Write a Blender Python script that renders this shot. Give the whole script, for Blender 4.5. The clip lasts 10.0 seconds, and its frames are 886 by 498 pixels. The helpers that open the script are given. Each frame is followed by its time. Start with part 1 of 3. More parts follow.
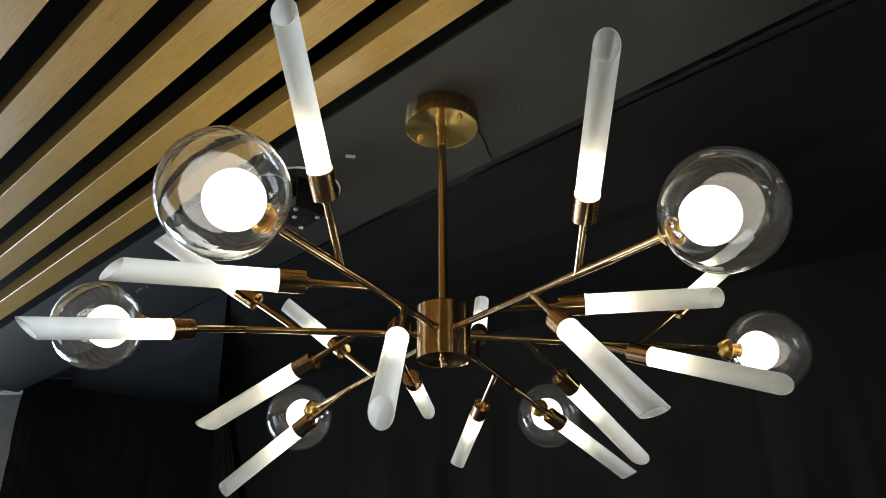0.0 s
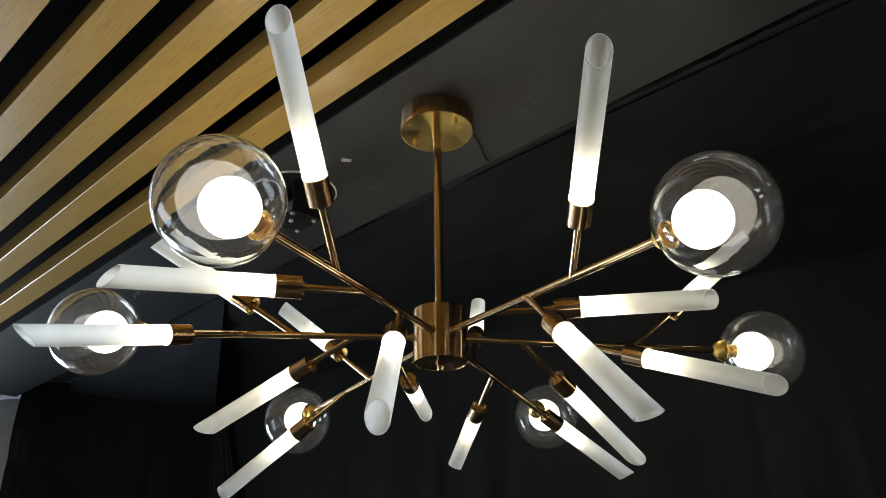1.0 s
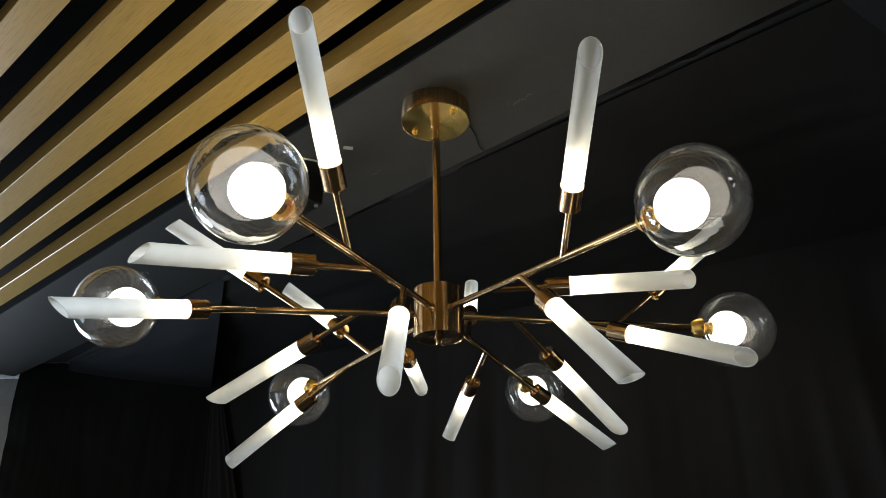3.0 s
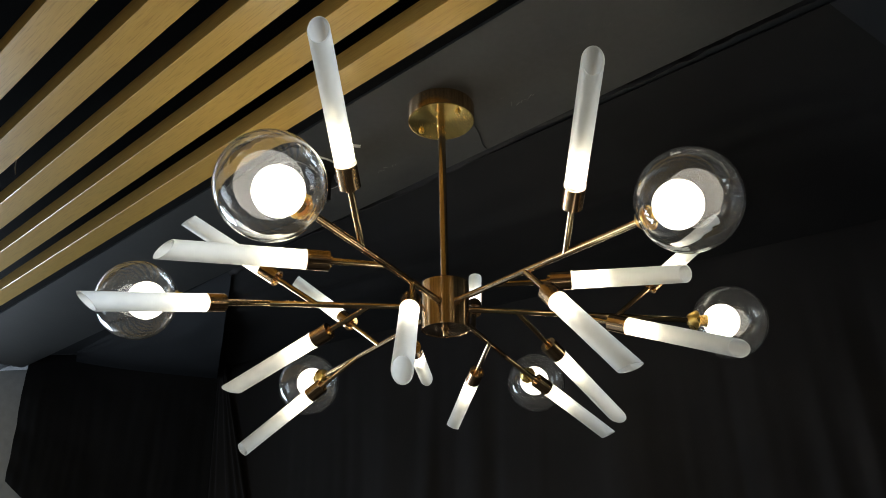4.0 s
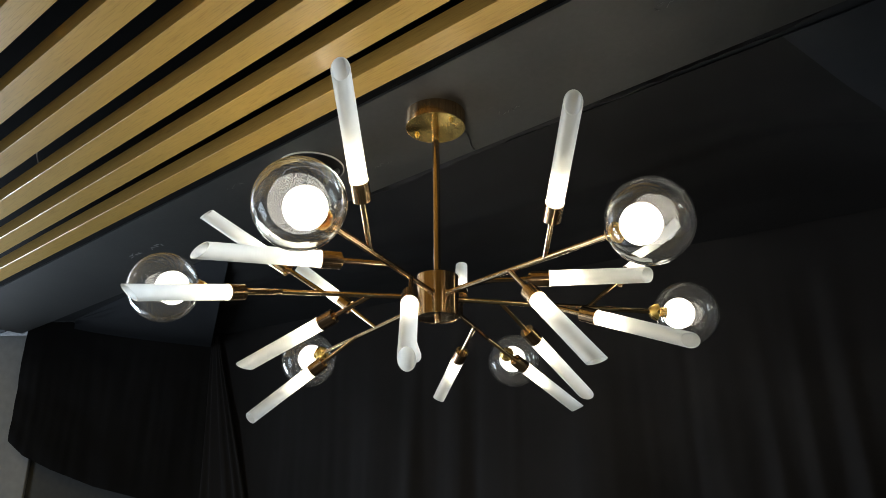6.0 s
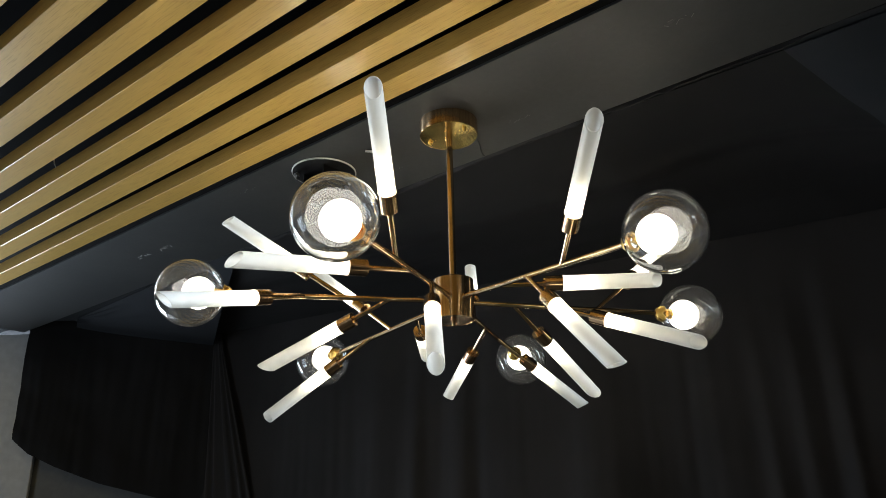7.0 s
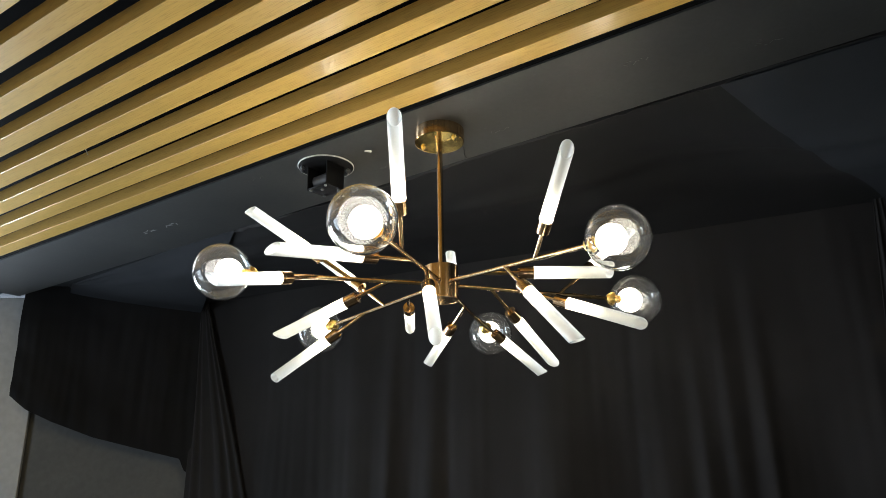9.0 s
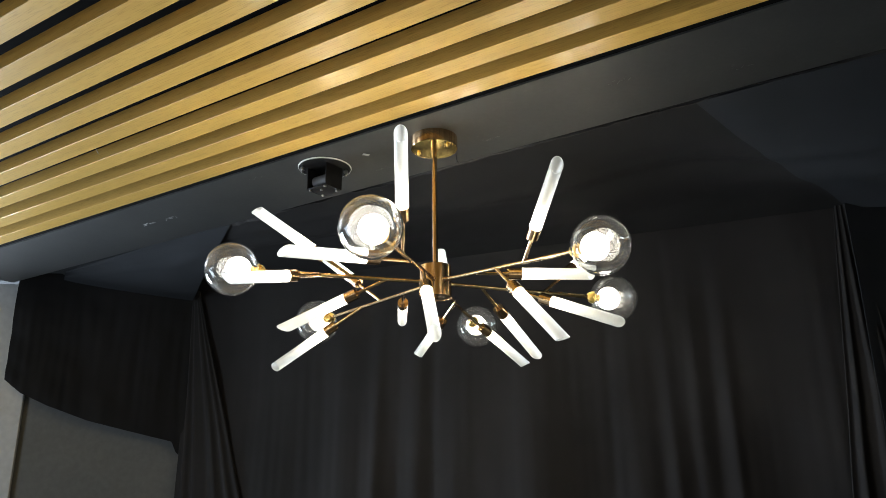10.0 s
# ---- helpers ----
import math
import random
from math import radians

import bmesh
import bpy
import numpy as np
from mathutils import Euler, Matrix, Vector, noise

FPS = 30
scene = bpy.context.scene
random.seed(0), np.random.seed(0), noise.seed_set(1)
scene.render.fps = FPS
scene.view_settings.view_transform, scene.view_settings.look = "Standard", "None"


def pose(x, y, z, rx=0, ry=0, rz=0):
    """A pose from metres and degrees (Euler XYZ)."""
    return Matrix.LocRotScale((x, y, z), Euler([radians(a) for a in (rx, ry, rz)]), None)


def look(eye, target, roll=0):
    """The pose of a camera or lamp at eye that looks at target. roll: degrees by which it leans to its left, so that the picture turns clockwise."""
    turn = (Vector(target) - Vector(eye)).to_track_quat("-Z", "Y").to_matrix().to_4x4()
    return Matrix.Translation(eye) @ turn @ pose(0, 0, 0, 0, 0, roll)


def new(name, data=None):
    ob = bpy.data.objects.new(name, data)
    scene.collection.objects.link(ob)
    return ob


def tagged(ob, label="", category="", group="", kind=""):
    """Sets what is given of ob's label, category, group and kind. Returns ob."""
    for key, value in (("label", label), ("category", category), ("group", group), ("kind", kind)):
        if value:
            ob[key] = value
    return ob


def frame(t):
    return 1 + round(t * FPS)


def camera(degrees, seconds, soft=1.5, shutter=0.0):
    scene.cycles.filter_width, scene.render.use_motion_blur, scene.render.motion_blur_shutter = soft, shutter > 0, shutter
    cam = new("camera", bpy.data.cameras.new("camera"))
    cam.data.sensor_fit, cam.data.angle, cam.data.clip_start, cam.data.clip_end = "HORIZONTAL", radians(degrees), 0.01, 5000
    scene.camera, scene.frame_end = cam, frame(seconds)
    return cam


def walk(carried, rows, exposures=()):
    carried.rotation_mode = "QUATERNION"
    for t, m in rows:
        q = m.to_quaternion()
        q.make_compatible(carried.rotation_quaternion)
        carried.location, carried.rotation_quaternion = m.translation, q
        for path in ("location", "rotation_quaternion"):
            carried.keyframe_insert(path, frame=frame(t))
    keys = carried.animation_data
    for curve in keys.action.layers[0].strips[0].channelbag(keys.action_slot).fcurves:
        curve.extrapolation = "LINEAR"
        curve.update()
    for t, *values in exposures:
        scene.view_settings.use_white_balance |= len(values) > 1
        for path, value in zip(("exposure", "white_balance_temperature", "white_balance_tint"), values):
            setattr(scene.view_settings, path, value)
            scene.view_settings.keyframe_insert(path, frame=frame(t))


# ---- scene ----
cam = camera(60.1, 10.0, soft=0.45)
PATH = [
    (0, (0.111, -0.072, 1.677), (-0.045, 1.72, 2.552), -0.5),
    (0.5, (0.117, -0.064, 1.679), (-0.038, 1.729, 2.551), -0.7),
    (1, (0.115, -0.08, 1.68), (-0.035, 1.713, 2.555), -1.0),
    (1.5, (0.104, -0.109, 1.665), (-0.037, 1.688, 2.531), -1.1),
    (2, (0.096, -0.133, 1.654), (-0.031, 1.671, 2.507), -1.3),
    (2.5, (0.1, -0.15, 1.641), (-0.017, 1.657, 2.491), -1.2),
    (4, (0.081, -0.226, 1.61), (-0.025, 1.592, 2.436), -1.2),
    (4.5, (0.095, -0.278, 1.604), (-0.007, 1.547, 2.415), -1.2),
    (5, (0.096, -0.342, 1.599), (0.003, 1.493, 2.389), -1.1),
    (5.5, (0.082, -0.4, 1.596), (0.013, 1.449, 2.355), -0.8),
    (7, (-0.019, -0.506, 1.604), (-0.022, 1.36, 2.323), -1.4),
    (7.5, (-0.057, -0.579, 1.595), (-0.028, 1.292, 2.301), -1.6),
    (8, (-0.086, -0.643, 1.568), (-0.004, 1.232, 2.258), -1.6),
    (8.5, (-0.095, -0.725, 1.547), (0.015, 1.157, 2.213), -1.4),
    (9, (-0.124, -0.846, 1.537), (-0.004, 1.044, 2.181), -0.9),
    (9.5, (-0.145, -0.927, 1.542), (0.002, 0.966, 2.168), -0.8),
    (10, (-0.196, -1.008, 1.533), (-0.007, 0.889, 2.137), -0.7),
]
walk(cam, [(t, look(eye, target, roll)) for t, eye, target, roll in PATH],
     exposures=[(0, -0.3), (2.5, -0.35), (4, -0.32), (5.5, -0.1), (7, 0.15), (7.5, 0.32), (8, 0.48), (9, 0.80), (10, 1.0)])

# ---- light ----
world = bpy.data.worlds.new("world")
scene.world = world
world.use_nodes = True
world.node_tree.nodes["Background"].inputs[0].default_value = (0.5, 0.6, 0.8, 1)
world.node_tree.nodes["Background"].inputs[1].default_value = 0.02
LED, BULB, WINDOW = 47.0, 5.2, 480.0


def area_lamp(name, m, sx, sy, watts, colour):
    data = bpy.data.lights.new(name, "AREA")
    data.shape, data.size, data.size_y, data.energy, data.color = "RECTANGLE", sx, sy, watts, colour
    ob = new(name, data)
    ob.matrix_world = m
    return ob


# ---- materials ----
def nodes_of(name):
    m = bpy.data.materials.new(name)
    m.use_nodes = True
    t = m.node_tree
    return m, t.nodes, t.links, t.nodes["Principled BSDF"]


def coords(N, L, scale, kind="Object"):
    tc, mp = N.new("ShaderNodeTexCoord"), N.new("ShaderNodeMapping")
    mp.inputs["Scale"].default_value = scale
    L.new(tc.outputs[kind], mp.inputs["Vector"])
    return mp.outputs["Vector"]


def noise_of(N, L, vec, scale, detail=4.0, rough=0.55, dist=0.0):
    n = N.new("ShaderNodeTexNoise")
    n.inputs["Scale"].default_value, n.inputs["Detail"].default_value = scale, detail
    n.inputs["Roughness"].default_value, n.inputs["Distortion"].default_value = rough, dist
    L.new(vec, n.inputs["Vector"])
    return n.outputs["Fac"]


def ramp_of(N, L, fac, stops):
    r = N.new("ShaderNodeValToRGB")
    while len(r.color_ramp.elements) < len(stops):
        r.color_ramp.elements.new(0.5)
    for e, (p, c) in zip(r.color_ramp.elements, stops):
        e.position, e.color = p, (*c, 1)
    L.new(fac, r.inputs["Fac"])
    return r.outputs["Color"]


def range_of(N, L, fac, lo, hi):
    r = N.new("ShaderNodeMapRange")
    r.inputs["To Min"].default_value, r.inputs["To Max"].default_value = lo, hi
    L.new(fac, r.inputs["Value"])
    return r.outputs["Result"]


def bump_of(N, L, P, fac, strength, distance=0.001):
    b = N.new("ShaderNodeBump")
    b.inputs["Strength"].default_value, b.inputs["Distance"].default_value = strength, distance
    L.new(fac, b.inputs["Height"])
    L.new(b.outputs["Normal"], P.inputs["Normal"])


def mixed(N, L, a, b, fac, blend="MIX"):
    m = N.new("ShaderNodeMix")
    m.data_type, m.blend_type = "RGBA", blend
    m.inputs["Factor"].default_value = fac
    L.new(a, m.inputs[6])
    L.new(b, m.inputs[7])
    return m.outputs[2]


def brass_material(name, light, dark, rough, grain, turned=0.0):
    """Brushed metal: fine scratches drawn out along one axis, and a slow tarnish. turned: how far the gloss is drawn out along the body."""
    m, N, L, P = nodes_of(name)
    fine = noise_of(N, L, coords(N, L, grain), 1.0, 3.0)
    slow = noise_of(N, L, coords(N, L, (1, 1, 1)), 18.0, 3.0)
    c1 = ramp_of(N, L, fine, [(0.3, dark), (0.7, light)])
    c2 = ramp_of(N, L, slow, [(0.25, (0.80, 0.77, 0.72)), (0.75, (1, 1, 1))])
    L.new(mixed(N, L, c1, c2, 0.6, "MULTIPLY"), P.inputs["Base Color"])
    P.inputs["Metallic"].default_value = 1.0
    L.new(range_of(N, L, fine, rough - 0.03, rough + 0.04), P.inputs["Roughness"])
    if turned:
        tg = N.new("ShaderNodeTangent")
        tg.direction_type, tg.axis = "RADIAL", "Z"
        L.new(tg.outputs[0], P.inputs["Tangent"])
        P.inputs["Anisotropic"].default_value = turned
        P.inputs["Anisotropic Rotation"].default_value = 0.25
    return m


BRASS = brass_material("brushed_brass", (0.88, 0.62, 0.30), (0.74, 0.50, 0.22), 0.22, (60, 60, 60))
BRASS_ROD = brass_material("brass_rod", (0.86, 0.63, 0.38), (0.72, 0.50, 0.28), 0.13, (300, 300, 6), 0.6)
# brushing, its colour contrast widened to paint in streaky reflections of the lamps
BRASS_HUB = brass_material("antique_brass", (0.90, 0.63, 0.36), (0.46, 0.29, 0.15), 0.19, (230, 230, 2.0), 0.8)
BRASS_GOLD = brass_material("polished_gold", (0.95, 0.66, 0.22), (0.80, 0.52, 0.15), 0.27, (40, 40, 40))


def canopy_face_material():
    """Turned plate: rings of fine scratches round the middle."""
    m, N, L, P = nodes_of("turned_brass")
    w = N.new("ShaderNodeTexWave")
    w.wave_type, w.rings_direction = "RINGS", "Z"
    w.inputs["Scale"].default_value, w.inputs["Distortion"].default_value = 240.0, 1.5
    L.new(coords(N, L, (1, 1, 1)), w.inputs["Vector"])
    c = ramp_of(N, L, w.outputs["Fac"], [(0.0, (0.60, 0.42, 0.14)), (1.0, (0.86, 0.62, 0.22))])
    L.new(c, P.inputs["Base Color"])
    P.inputs["Metallic"].default_value, P.inputs["Roughness"].default_value = 1.0, 0.22
    tg = N.new("ShaderNodeTangent")
    tg.direction_type, tg.axis = "RADIAL", "Z"
    L.new(tg.outputs[0], P.inputs["Tangent"])
    P.inputs["Anisotropic"].default_value, P.inputs["Anisotropic Rotation"].default_value = 0.9, 0.25
    bump_of(N, L, P, w.outputs["Fac"], 0.15, 0.0003)
    return m


TURNED = canopy_face_material()


def wood_material():
    m, N, L, P = nodes_of("oak_laminate")
    info = N.new("ShaderNodeObjectInfo")
    tc, mp = N.new("ShaderNodeTexCoord"), N.new("ShaderNodeMapping")
    mp.inputs["Scale"].default_value = (1.6, 26, 26)
    off = N.new("ShaderNodeCombineXYZ")
    mul = N.new("ShaderNodeMath")
    mul.operation = "MULTIPLY"
    mul.inputs[1].default_value = 37.0
    L.new(info.outputs["Random"], mul.inputs[0])
    L.new(mul.outputs[0], off.inputs["X"])
    L.new(off.outputs[0], mp.inputs["Location"])
    L.new(tc.outputs["Object"], mp.inputs["Vector"])
    v = mp.outputs["Vector"]
    grain = noise_of(N, L, v, 2.2, 6.0, 0.62, 0.8)
    mp2 = N.new("ShaderNodeMapping")
    mp2.inputs["Scale"].default_value = (4.0, 4.6, 4.6)
    L.new(v, mp2.inputs["Vector"])
    pores = noise_of(N, L, mp2.outputs["Vector"], 3.0, 2.0, 0.5)
    c1 = ramp_of(N, L, grain, [(0.25, (0.60, 0.37, 0.092)), (0.5, (0.66, 0.42, 0.108)), (0.8, (0.69, 0.45, 0.124))])
    c2 = ramp_of(N, L, pores, [(0.34, (0.58, 0.50, 0.38)), (0.48, (1, 1, 1))])
    c3 = mixed(N, L, c1, c2, 0.40, "MULTIPLY")
    tint = ramp_of(N, L, info.outputs["Random"], [(0.0, (0.90, 0.88, 0.85)), (1.0, (1, 1, 1))])
    L.new(mixed(N, L, c3, tint, 1.0, "MULTIPLY"), P.inputs["Base Color"])
    L.new(range_of(N, L, grain, 0.26, 0.34), P.inputs["Roughness"])
    P.inputs["Coat Weight"].default_value, P.inputs["Coat Roughness"].default_value = 0.5, 0.12
    bump_of(N, L, P, pores, 0.10, 0.0004)
    return m


WOOD = wood_material()


def dull_material(name, c1, c2, rough, scale, bump=0.2, dist=0.002, spec=0.3):
    """A matt surface with mottling at two scales."""
    m, N, L, P = nodes_of(name)
    v = coords(N, L, (1, 1, 1))
    big, small = noise_of(N, L, v, scale, 4.0), noise_of(N, L, v, scale * 30, 3.0)
    a = ramp_of(N, L, big, [(0.3, c1), (0.7, c2)])
    b = ramp_of(N, L, small, [(0.3, (0.82, 0.82, 0.82)), (0.7, (1, 1, 1))])
    L.new(mixed(N, L, a, b, 0.8, "MULTIPLY"), P.inputs["Base Color"])
    P.inputs["Roughness"].default_value = rough
    P.inputs["Specular IOR Level"].default_value = spec
    bump_of(N, L, P, small, bump, dist)
    return m


def cloth_material(name, c1, c2):
    m, N, L, P = nodes_of(name)
    v = coords(N, L, (1, 1, 1))
    weave = noise_of(N, L, coords(N, L, (1500, 1500, 900)), 1.0, 2.0)
    slow = noise_of(N, L, v, 1.7, 4.0)
    a = ramp_of(N, L, slow, [(0.3, c1), (0.7, c2)])
    b = ramp_of(N, L, weave, [(0.3, (0.75, 0.75, 0.75)), (0.7, (1, 1, 1))])
    L.new(mixed(N, L, a, b, 0.7, "MULTIPLY"), P.inputs["Base Color"])
    P.inputs["Roughness"].default_value = 0.85
    P.inputs["Specular IOR Level"].default_value = 0.2
    bump_of(N, L, P, slow, 0.3, 0.01)
    return m


CLOTH = cloth_material("black_cloth", (0.0175, 0.0162, 0.0161), (0.029, 0.0268, 0.0266))
# on the ceiling cloth these two colour its window-lit and its shaded side
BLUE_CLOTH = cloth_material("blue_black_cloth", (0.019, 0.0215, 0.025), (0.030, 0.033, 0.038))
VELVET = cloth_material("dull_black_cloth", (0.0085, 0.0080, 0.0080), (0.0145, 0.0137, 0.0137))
PANEL = dull_material("black_panel", (0.029, 0.0295, 0.0295), (0.048, 0.0485, 0.046), 0.5, 2.3, 0.12, 0.001, 0.42)


def scuff(m):
    """Faint chalky scuffs on a black surface, a few centimetres long."""
    N, L = m.node_tree.nodes, m.node_tree.links
    P = N["Principled BSDF"]
    base = P.inputs["Base Color"].links[0].from_socket
    a = noise_of(N, L, coords(N, L, (3.1, 9.7, 1)), 4.0, 8.0, 0.75, 2.0)
    mask = ramp_of(N, L, a, [(0.62, (0, 0, 0)), (0.84, (0.8, 0.8, 0.8))])
    mx = N.new("ShaderNodeMix")
    mx.data_type = "RGBA"
    L.new(mask, mx.inputs["Factor"])
    L.new(base, mx.inputs[6])
    mx.inputs[7].default_value = (0.11, 0.11, 0.105, 1)
    L.new(mx.outputs[2], P.inputs["Base Color"])


scuff(PANEL)
VOID = dull_material("black_soffit", (0.0025, 0.0024, 0.0023), (0.0045, 0.0043, 0.004), 0.95, 3.0, spec=0.05)
GREY_WALL = dull_material("grey_paint", (0.125, 0.125, 0.119), (0.16, 0.16, 0.153), 0.8, 1.2, 0.08)
WHITE_WALL = dull_material("white_paint", (0.52, 0.52, 0.505), (0.60, 0.60, 0.585), 0.7, 1.0, 0.08)
FLOOR = dull_material("floor_tile", (0.11, 0.105, 0.10), (0.15, 0.145, 0.135), 0.35, 1.5, 0.05)
BLACK_METAL = dull_material("black_metal", (0.006, 0.006, 0.0065), (0.011, 0.011, 0.0115), 0.42, 20.0, 0.05, 0.0005, 0.3)
GREY_METAL = dull_material("grey_metal", (0.06, 0.06, 0.063), (0.10, 0.10, 0.103), 0.45, 30.0, 0.05, 0.0005, 0.5)
STEEL = brass_material("steel", (0.75, 0.75, 0.75), (0.5, 0.5, 0.5), 0.3, (60, 60, 60))
CABLE = dull_material("black_cable", (0.01, 0.01, 0.01), (0.02, 0.02, 0.02), 0.5, 40.0)
PAPER = dull_material("white_tape", (0.60, 0.60, 0.58), (0.75, 0.75, 0.72), 0.7, 30.0)


def frosted_material():
    """Sand-blasted glass: lets light through and scatters it, with a soft gloss."""
    m, N, L, P = nodes_of("frosted_glass")
    v = coords(N, L, (1, 1, 1))
    grain = noise_of(N, L, v, 900.0, 2.0)
    slow = noise_of(N, L, v, 30.0, 3.0)
    col = ramp_of(N, L, slow, [(0.3, (0.72, 0.72, 0.695)), (0.7, (0.79, 0.79, 0.765))])
    tr, df, gl = N.new("ShaderNodeBsdfTranslucent"), N.new("ShaderNodeBsdfDiffuse"), N.new("ShaderNodeBsdfGlossy")
    tp = N.new("ShaderNodeBsdfTransparent")
    gl.inputs["Roughness"].default_value = 0.38
    L.new(col, tr.inputs["Color"])
    L.new(col, df.inputs["Color"])
    b = N.new("ShaderNodeBump")
    b.inputs["Strength"].default_value, b.inputs["Distance"].default_value = 0.15, 0.0003
    L.new(grain, b.inputs["Height"])
    L.new(b.outputs["Normal"], gl.inputs["Normal"])
    m1, m2, m3 = N.new("ShaderNodeMixShader"), N.new("ShaderNodeMixShader"), N.new("ShaderNodeMixShader")
    m1.inputs[0].default_value, m2.inputs[0].default_value, m3.inputs[0].default_value = 0.28, 0.08, 0.14
    L.new(tr.outputs[0], m1.inputs[1])
    L.new(df.outputs[0], m1.inputs[2])
    L.new(m1.outputs[0], m2.inputs[1])
    L.new(gl.outputs[0], m2.inputs[2])
    L.new(m2.outputs[0], m3.inputs[1])
    L.new(tp.outputs[0], m3.inputs[2])
    L.new(m3.outputs[0], N["Material Output"].inputs["Surface"])
    return m


FROSTED = frosted_material()


def glass_material():
    m, N, L, P = nodes_of("clear_glass")
    P.inputs["Base Color"].default_value = (1, 1, 1, 1)
    P.inputs["Transmission Weight"].default_value = 1.0
    P.inputs["Roughness"].default_value = 0.0
    P.inputs["IOR"].default_value = 1.47
    wob = noise_of(N, L, coords(N, L, (1, 1, 1)), 26.0, 2.0, 0.5, 0.5)
    bump_of(N, L, P, wob, 0.10, 0.004)
    # a thin diffuse film, added to imitate the mottled haze of reflections in the globe
    df, tr, mx = N.new("ShaderNodeBsdfDiffuse"), N.new("ShaderNodeBsdfTranslucent"), N.new("ShaderNodeMixShader")
    for b in (df, tr):
        b.inputs["Color"].default_value = (0.85, 0.85, 0.85, 1)
    hf = N.new("ShaderNodeMixShader")
    hf.inputs[0].default_value = 0.5
    L.new(df.outputs[0], hf.inputs[1])
    L.new(tr.outputs[0], hf.inputs[2])
    haze = noise_of(N, L, coords(N, L, (1, 1, 1)), 38.0, 6.0, 0.65, 1.2)
    L.new(range_of(N, L, haze, 0.0, 0.015), mx.inputs[0])
    L.new(P.outputs[0], mx.inputs[1])
    L.new(hf.outputs[0], mx.inputs[2])
    L.new(mx.outputs[0], N["Material Output"].inputs["Surface"])
    return m


GLASS = glass_material()


def glow_material(name, colour, strength):
    m, N, L, P = nodes_of(name)
    P.inputs["Base Color"].default_value = (0.9, 0.9, 0.88, 1)
    P.inputs["Roughness"].default_value = 0.4
    P.inputs["Emission Color"].default_value = (*colour, 1)
    P.inputs["Emission Strength"].default_value = strength
    return m


LED_GLOW = glow_material("led_glow", (1.0, 0.90, 0.69), LED)
BULB_GLOW = glow_material("opal_bulb_glow", (1.0, 0.93, 0.78), BULB)


# ---- building helpers ----
def mesh_of(name, bm, material, smooth=True):
    me = bpy.data.meshes.new(name)
    bm.normal_update()
    bm.to_mesh(me)
    bm.free()
    for p in me.polygons:
        p.use_smooth = smooth
    if smooth:
        me.set_sharp_from_angle(angle=radians(35))
    me.materials.append(material)
    return me


def part(name, bm, material, parent, label="", m=None, smooth=True):
    ob = new(name, mesh_of(name, bm, material, smooth))
    ob.parent = parent
    if m is not None:
        ob.matrix_local = m
    return tagged(ob, label)


def thing(name, bm, material, label, category, group="", kind="", m=None, smooth=True):
    ob = new(name, mesh_of(name, bm, material, smooth))
    if m is not None:
        ob.matrix_world = m
    return tagged(ob, label, category, group, kind)


def lathe(profile, steps=32, close=False):
    """A body of revolution about z, from (radius, height) pairs."""
    bm = bmesh.new()
    rings = []
    for r, z in profile:
        if r < 1e-6:
            rings.append([bm.verts.new((0, 0, z))])
        else:
            rings.append([bm.verts.new((r * math.cos(2 * math.pi * i / steps), r * math.sin(2 * math.pi * i / steps), z)) for i in range(steps)])
    pairs = list(zip(rings, rings[1:])) + ([(rings[-1], rings[0])] if close else [])
    for a, b in pairs:
        for i in range(steps):
            j = (i + 1) % steps
            if len(a) == 1 and len(b) == 1:
                continue
            if len(a) == 1:
                bm.faces.new((a[0], b[j], b[i]))
            elif len(b) == 1:
                bm.faces.new((a[i], a[j], b[0]))
            else:
                bm.faces.new((a[i], a[j], b[j], b[i]))
    bmesh.ops.recalc_face_normals(bm, faces=bm.faces)
    return bm


def box_bm(x0, x1, y0, y1, z0, z1, bevel=0.0, segments=2):
    bm = bmesh.new()
    bmesh.ops.create_cube(bm, size=1, matrix=Matrix.Translation(((x0 + x1) / 2, (y0 + y1) / 2, (z0 + z1) / 2)) @ Matrix.Diagonal((x1 - x0, y1 - y0, z1 - z0, 1)))
    if bevel:
        bmesh.ops.bevel(bm, geom=bm.edges[:], offset=bevel, segments=segments, profile=0.5, affect="EDGES")
    return bm


def along(p, d, up=(0, 0, 1)):
    """A frame at p whose z axis runs along d."""
    return Matrix.Translation(p) @ Vector(d).to_track_quat("Z", "Y").to_matrix().to_4x4()


# ---- the room ----
CEIL = 2.606                       # underside of the black panel that carries the lamp
HEADING = -38.0                       # the slats' heading
HALL = pose(0, 0, 0, 0, 0, HEADING)   # x along the slats, y across them


def slab(name, x0, x1, y0, y1, z0, z1, material, label, category, m=None, bevel=0.0):
    return thing(name, box_bm(x0, x1, y0, y1, z0, z1, bevel), material, label, category, kind="structure", m=m, smooth=False)


slab("floor", -7, 7, -7, 6, -0.1, 0.0, FLOOR, "grey tiled showroom floor under the lamp", "floor")
slab("ceiling_void", -7, 7, -7, 6, 2.98, 3.08, VOID, "black painted soffit above the timber slats", "ceiling")
slab("ceiling_panel", -3.52, 4.2, 0.80, 1.155, CEIL, CEIL + 0.06, PANEL, "matt black ceiling panel strip carrying the chandelier", "ceiling", m=HALL)
slab("ceiling_trim", -3.52, 4.2, 0.764, 0.797, CEIL + 0.004, CEIL + 0.07, VOID, "narrow black shadow gap beside the slats", "trim", m=HALL)
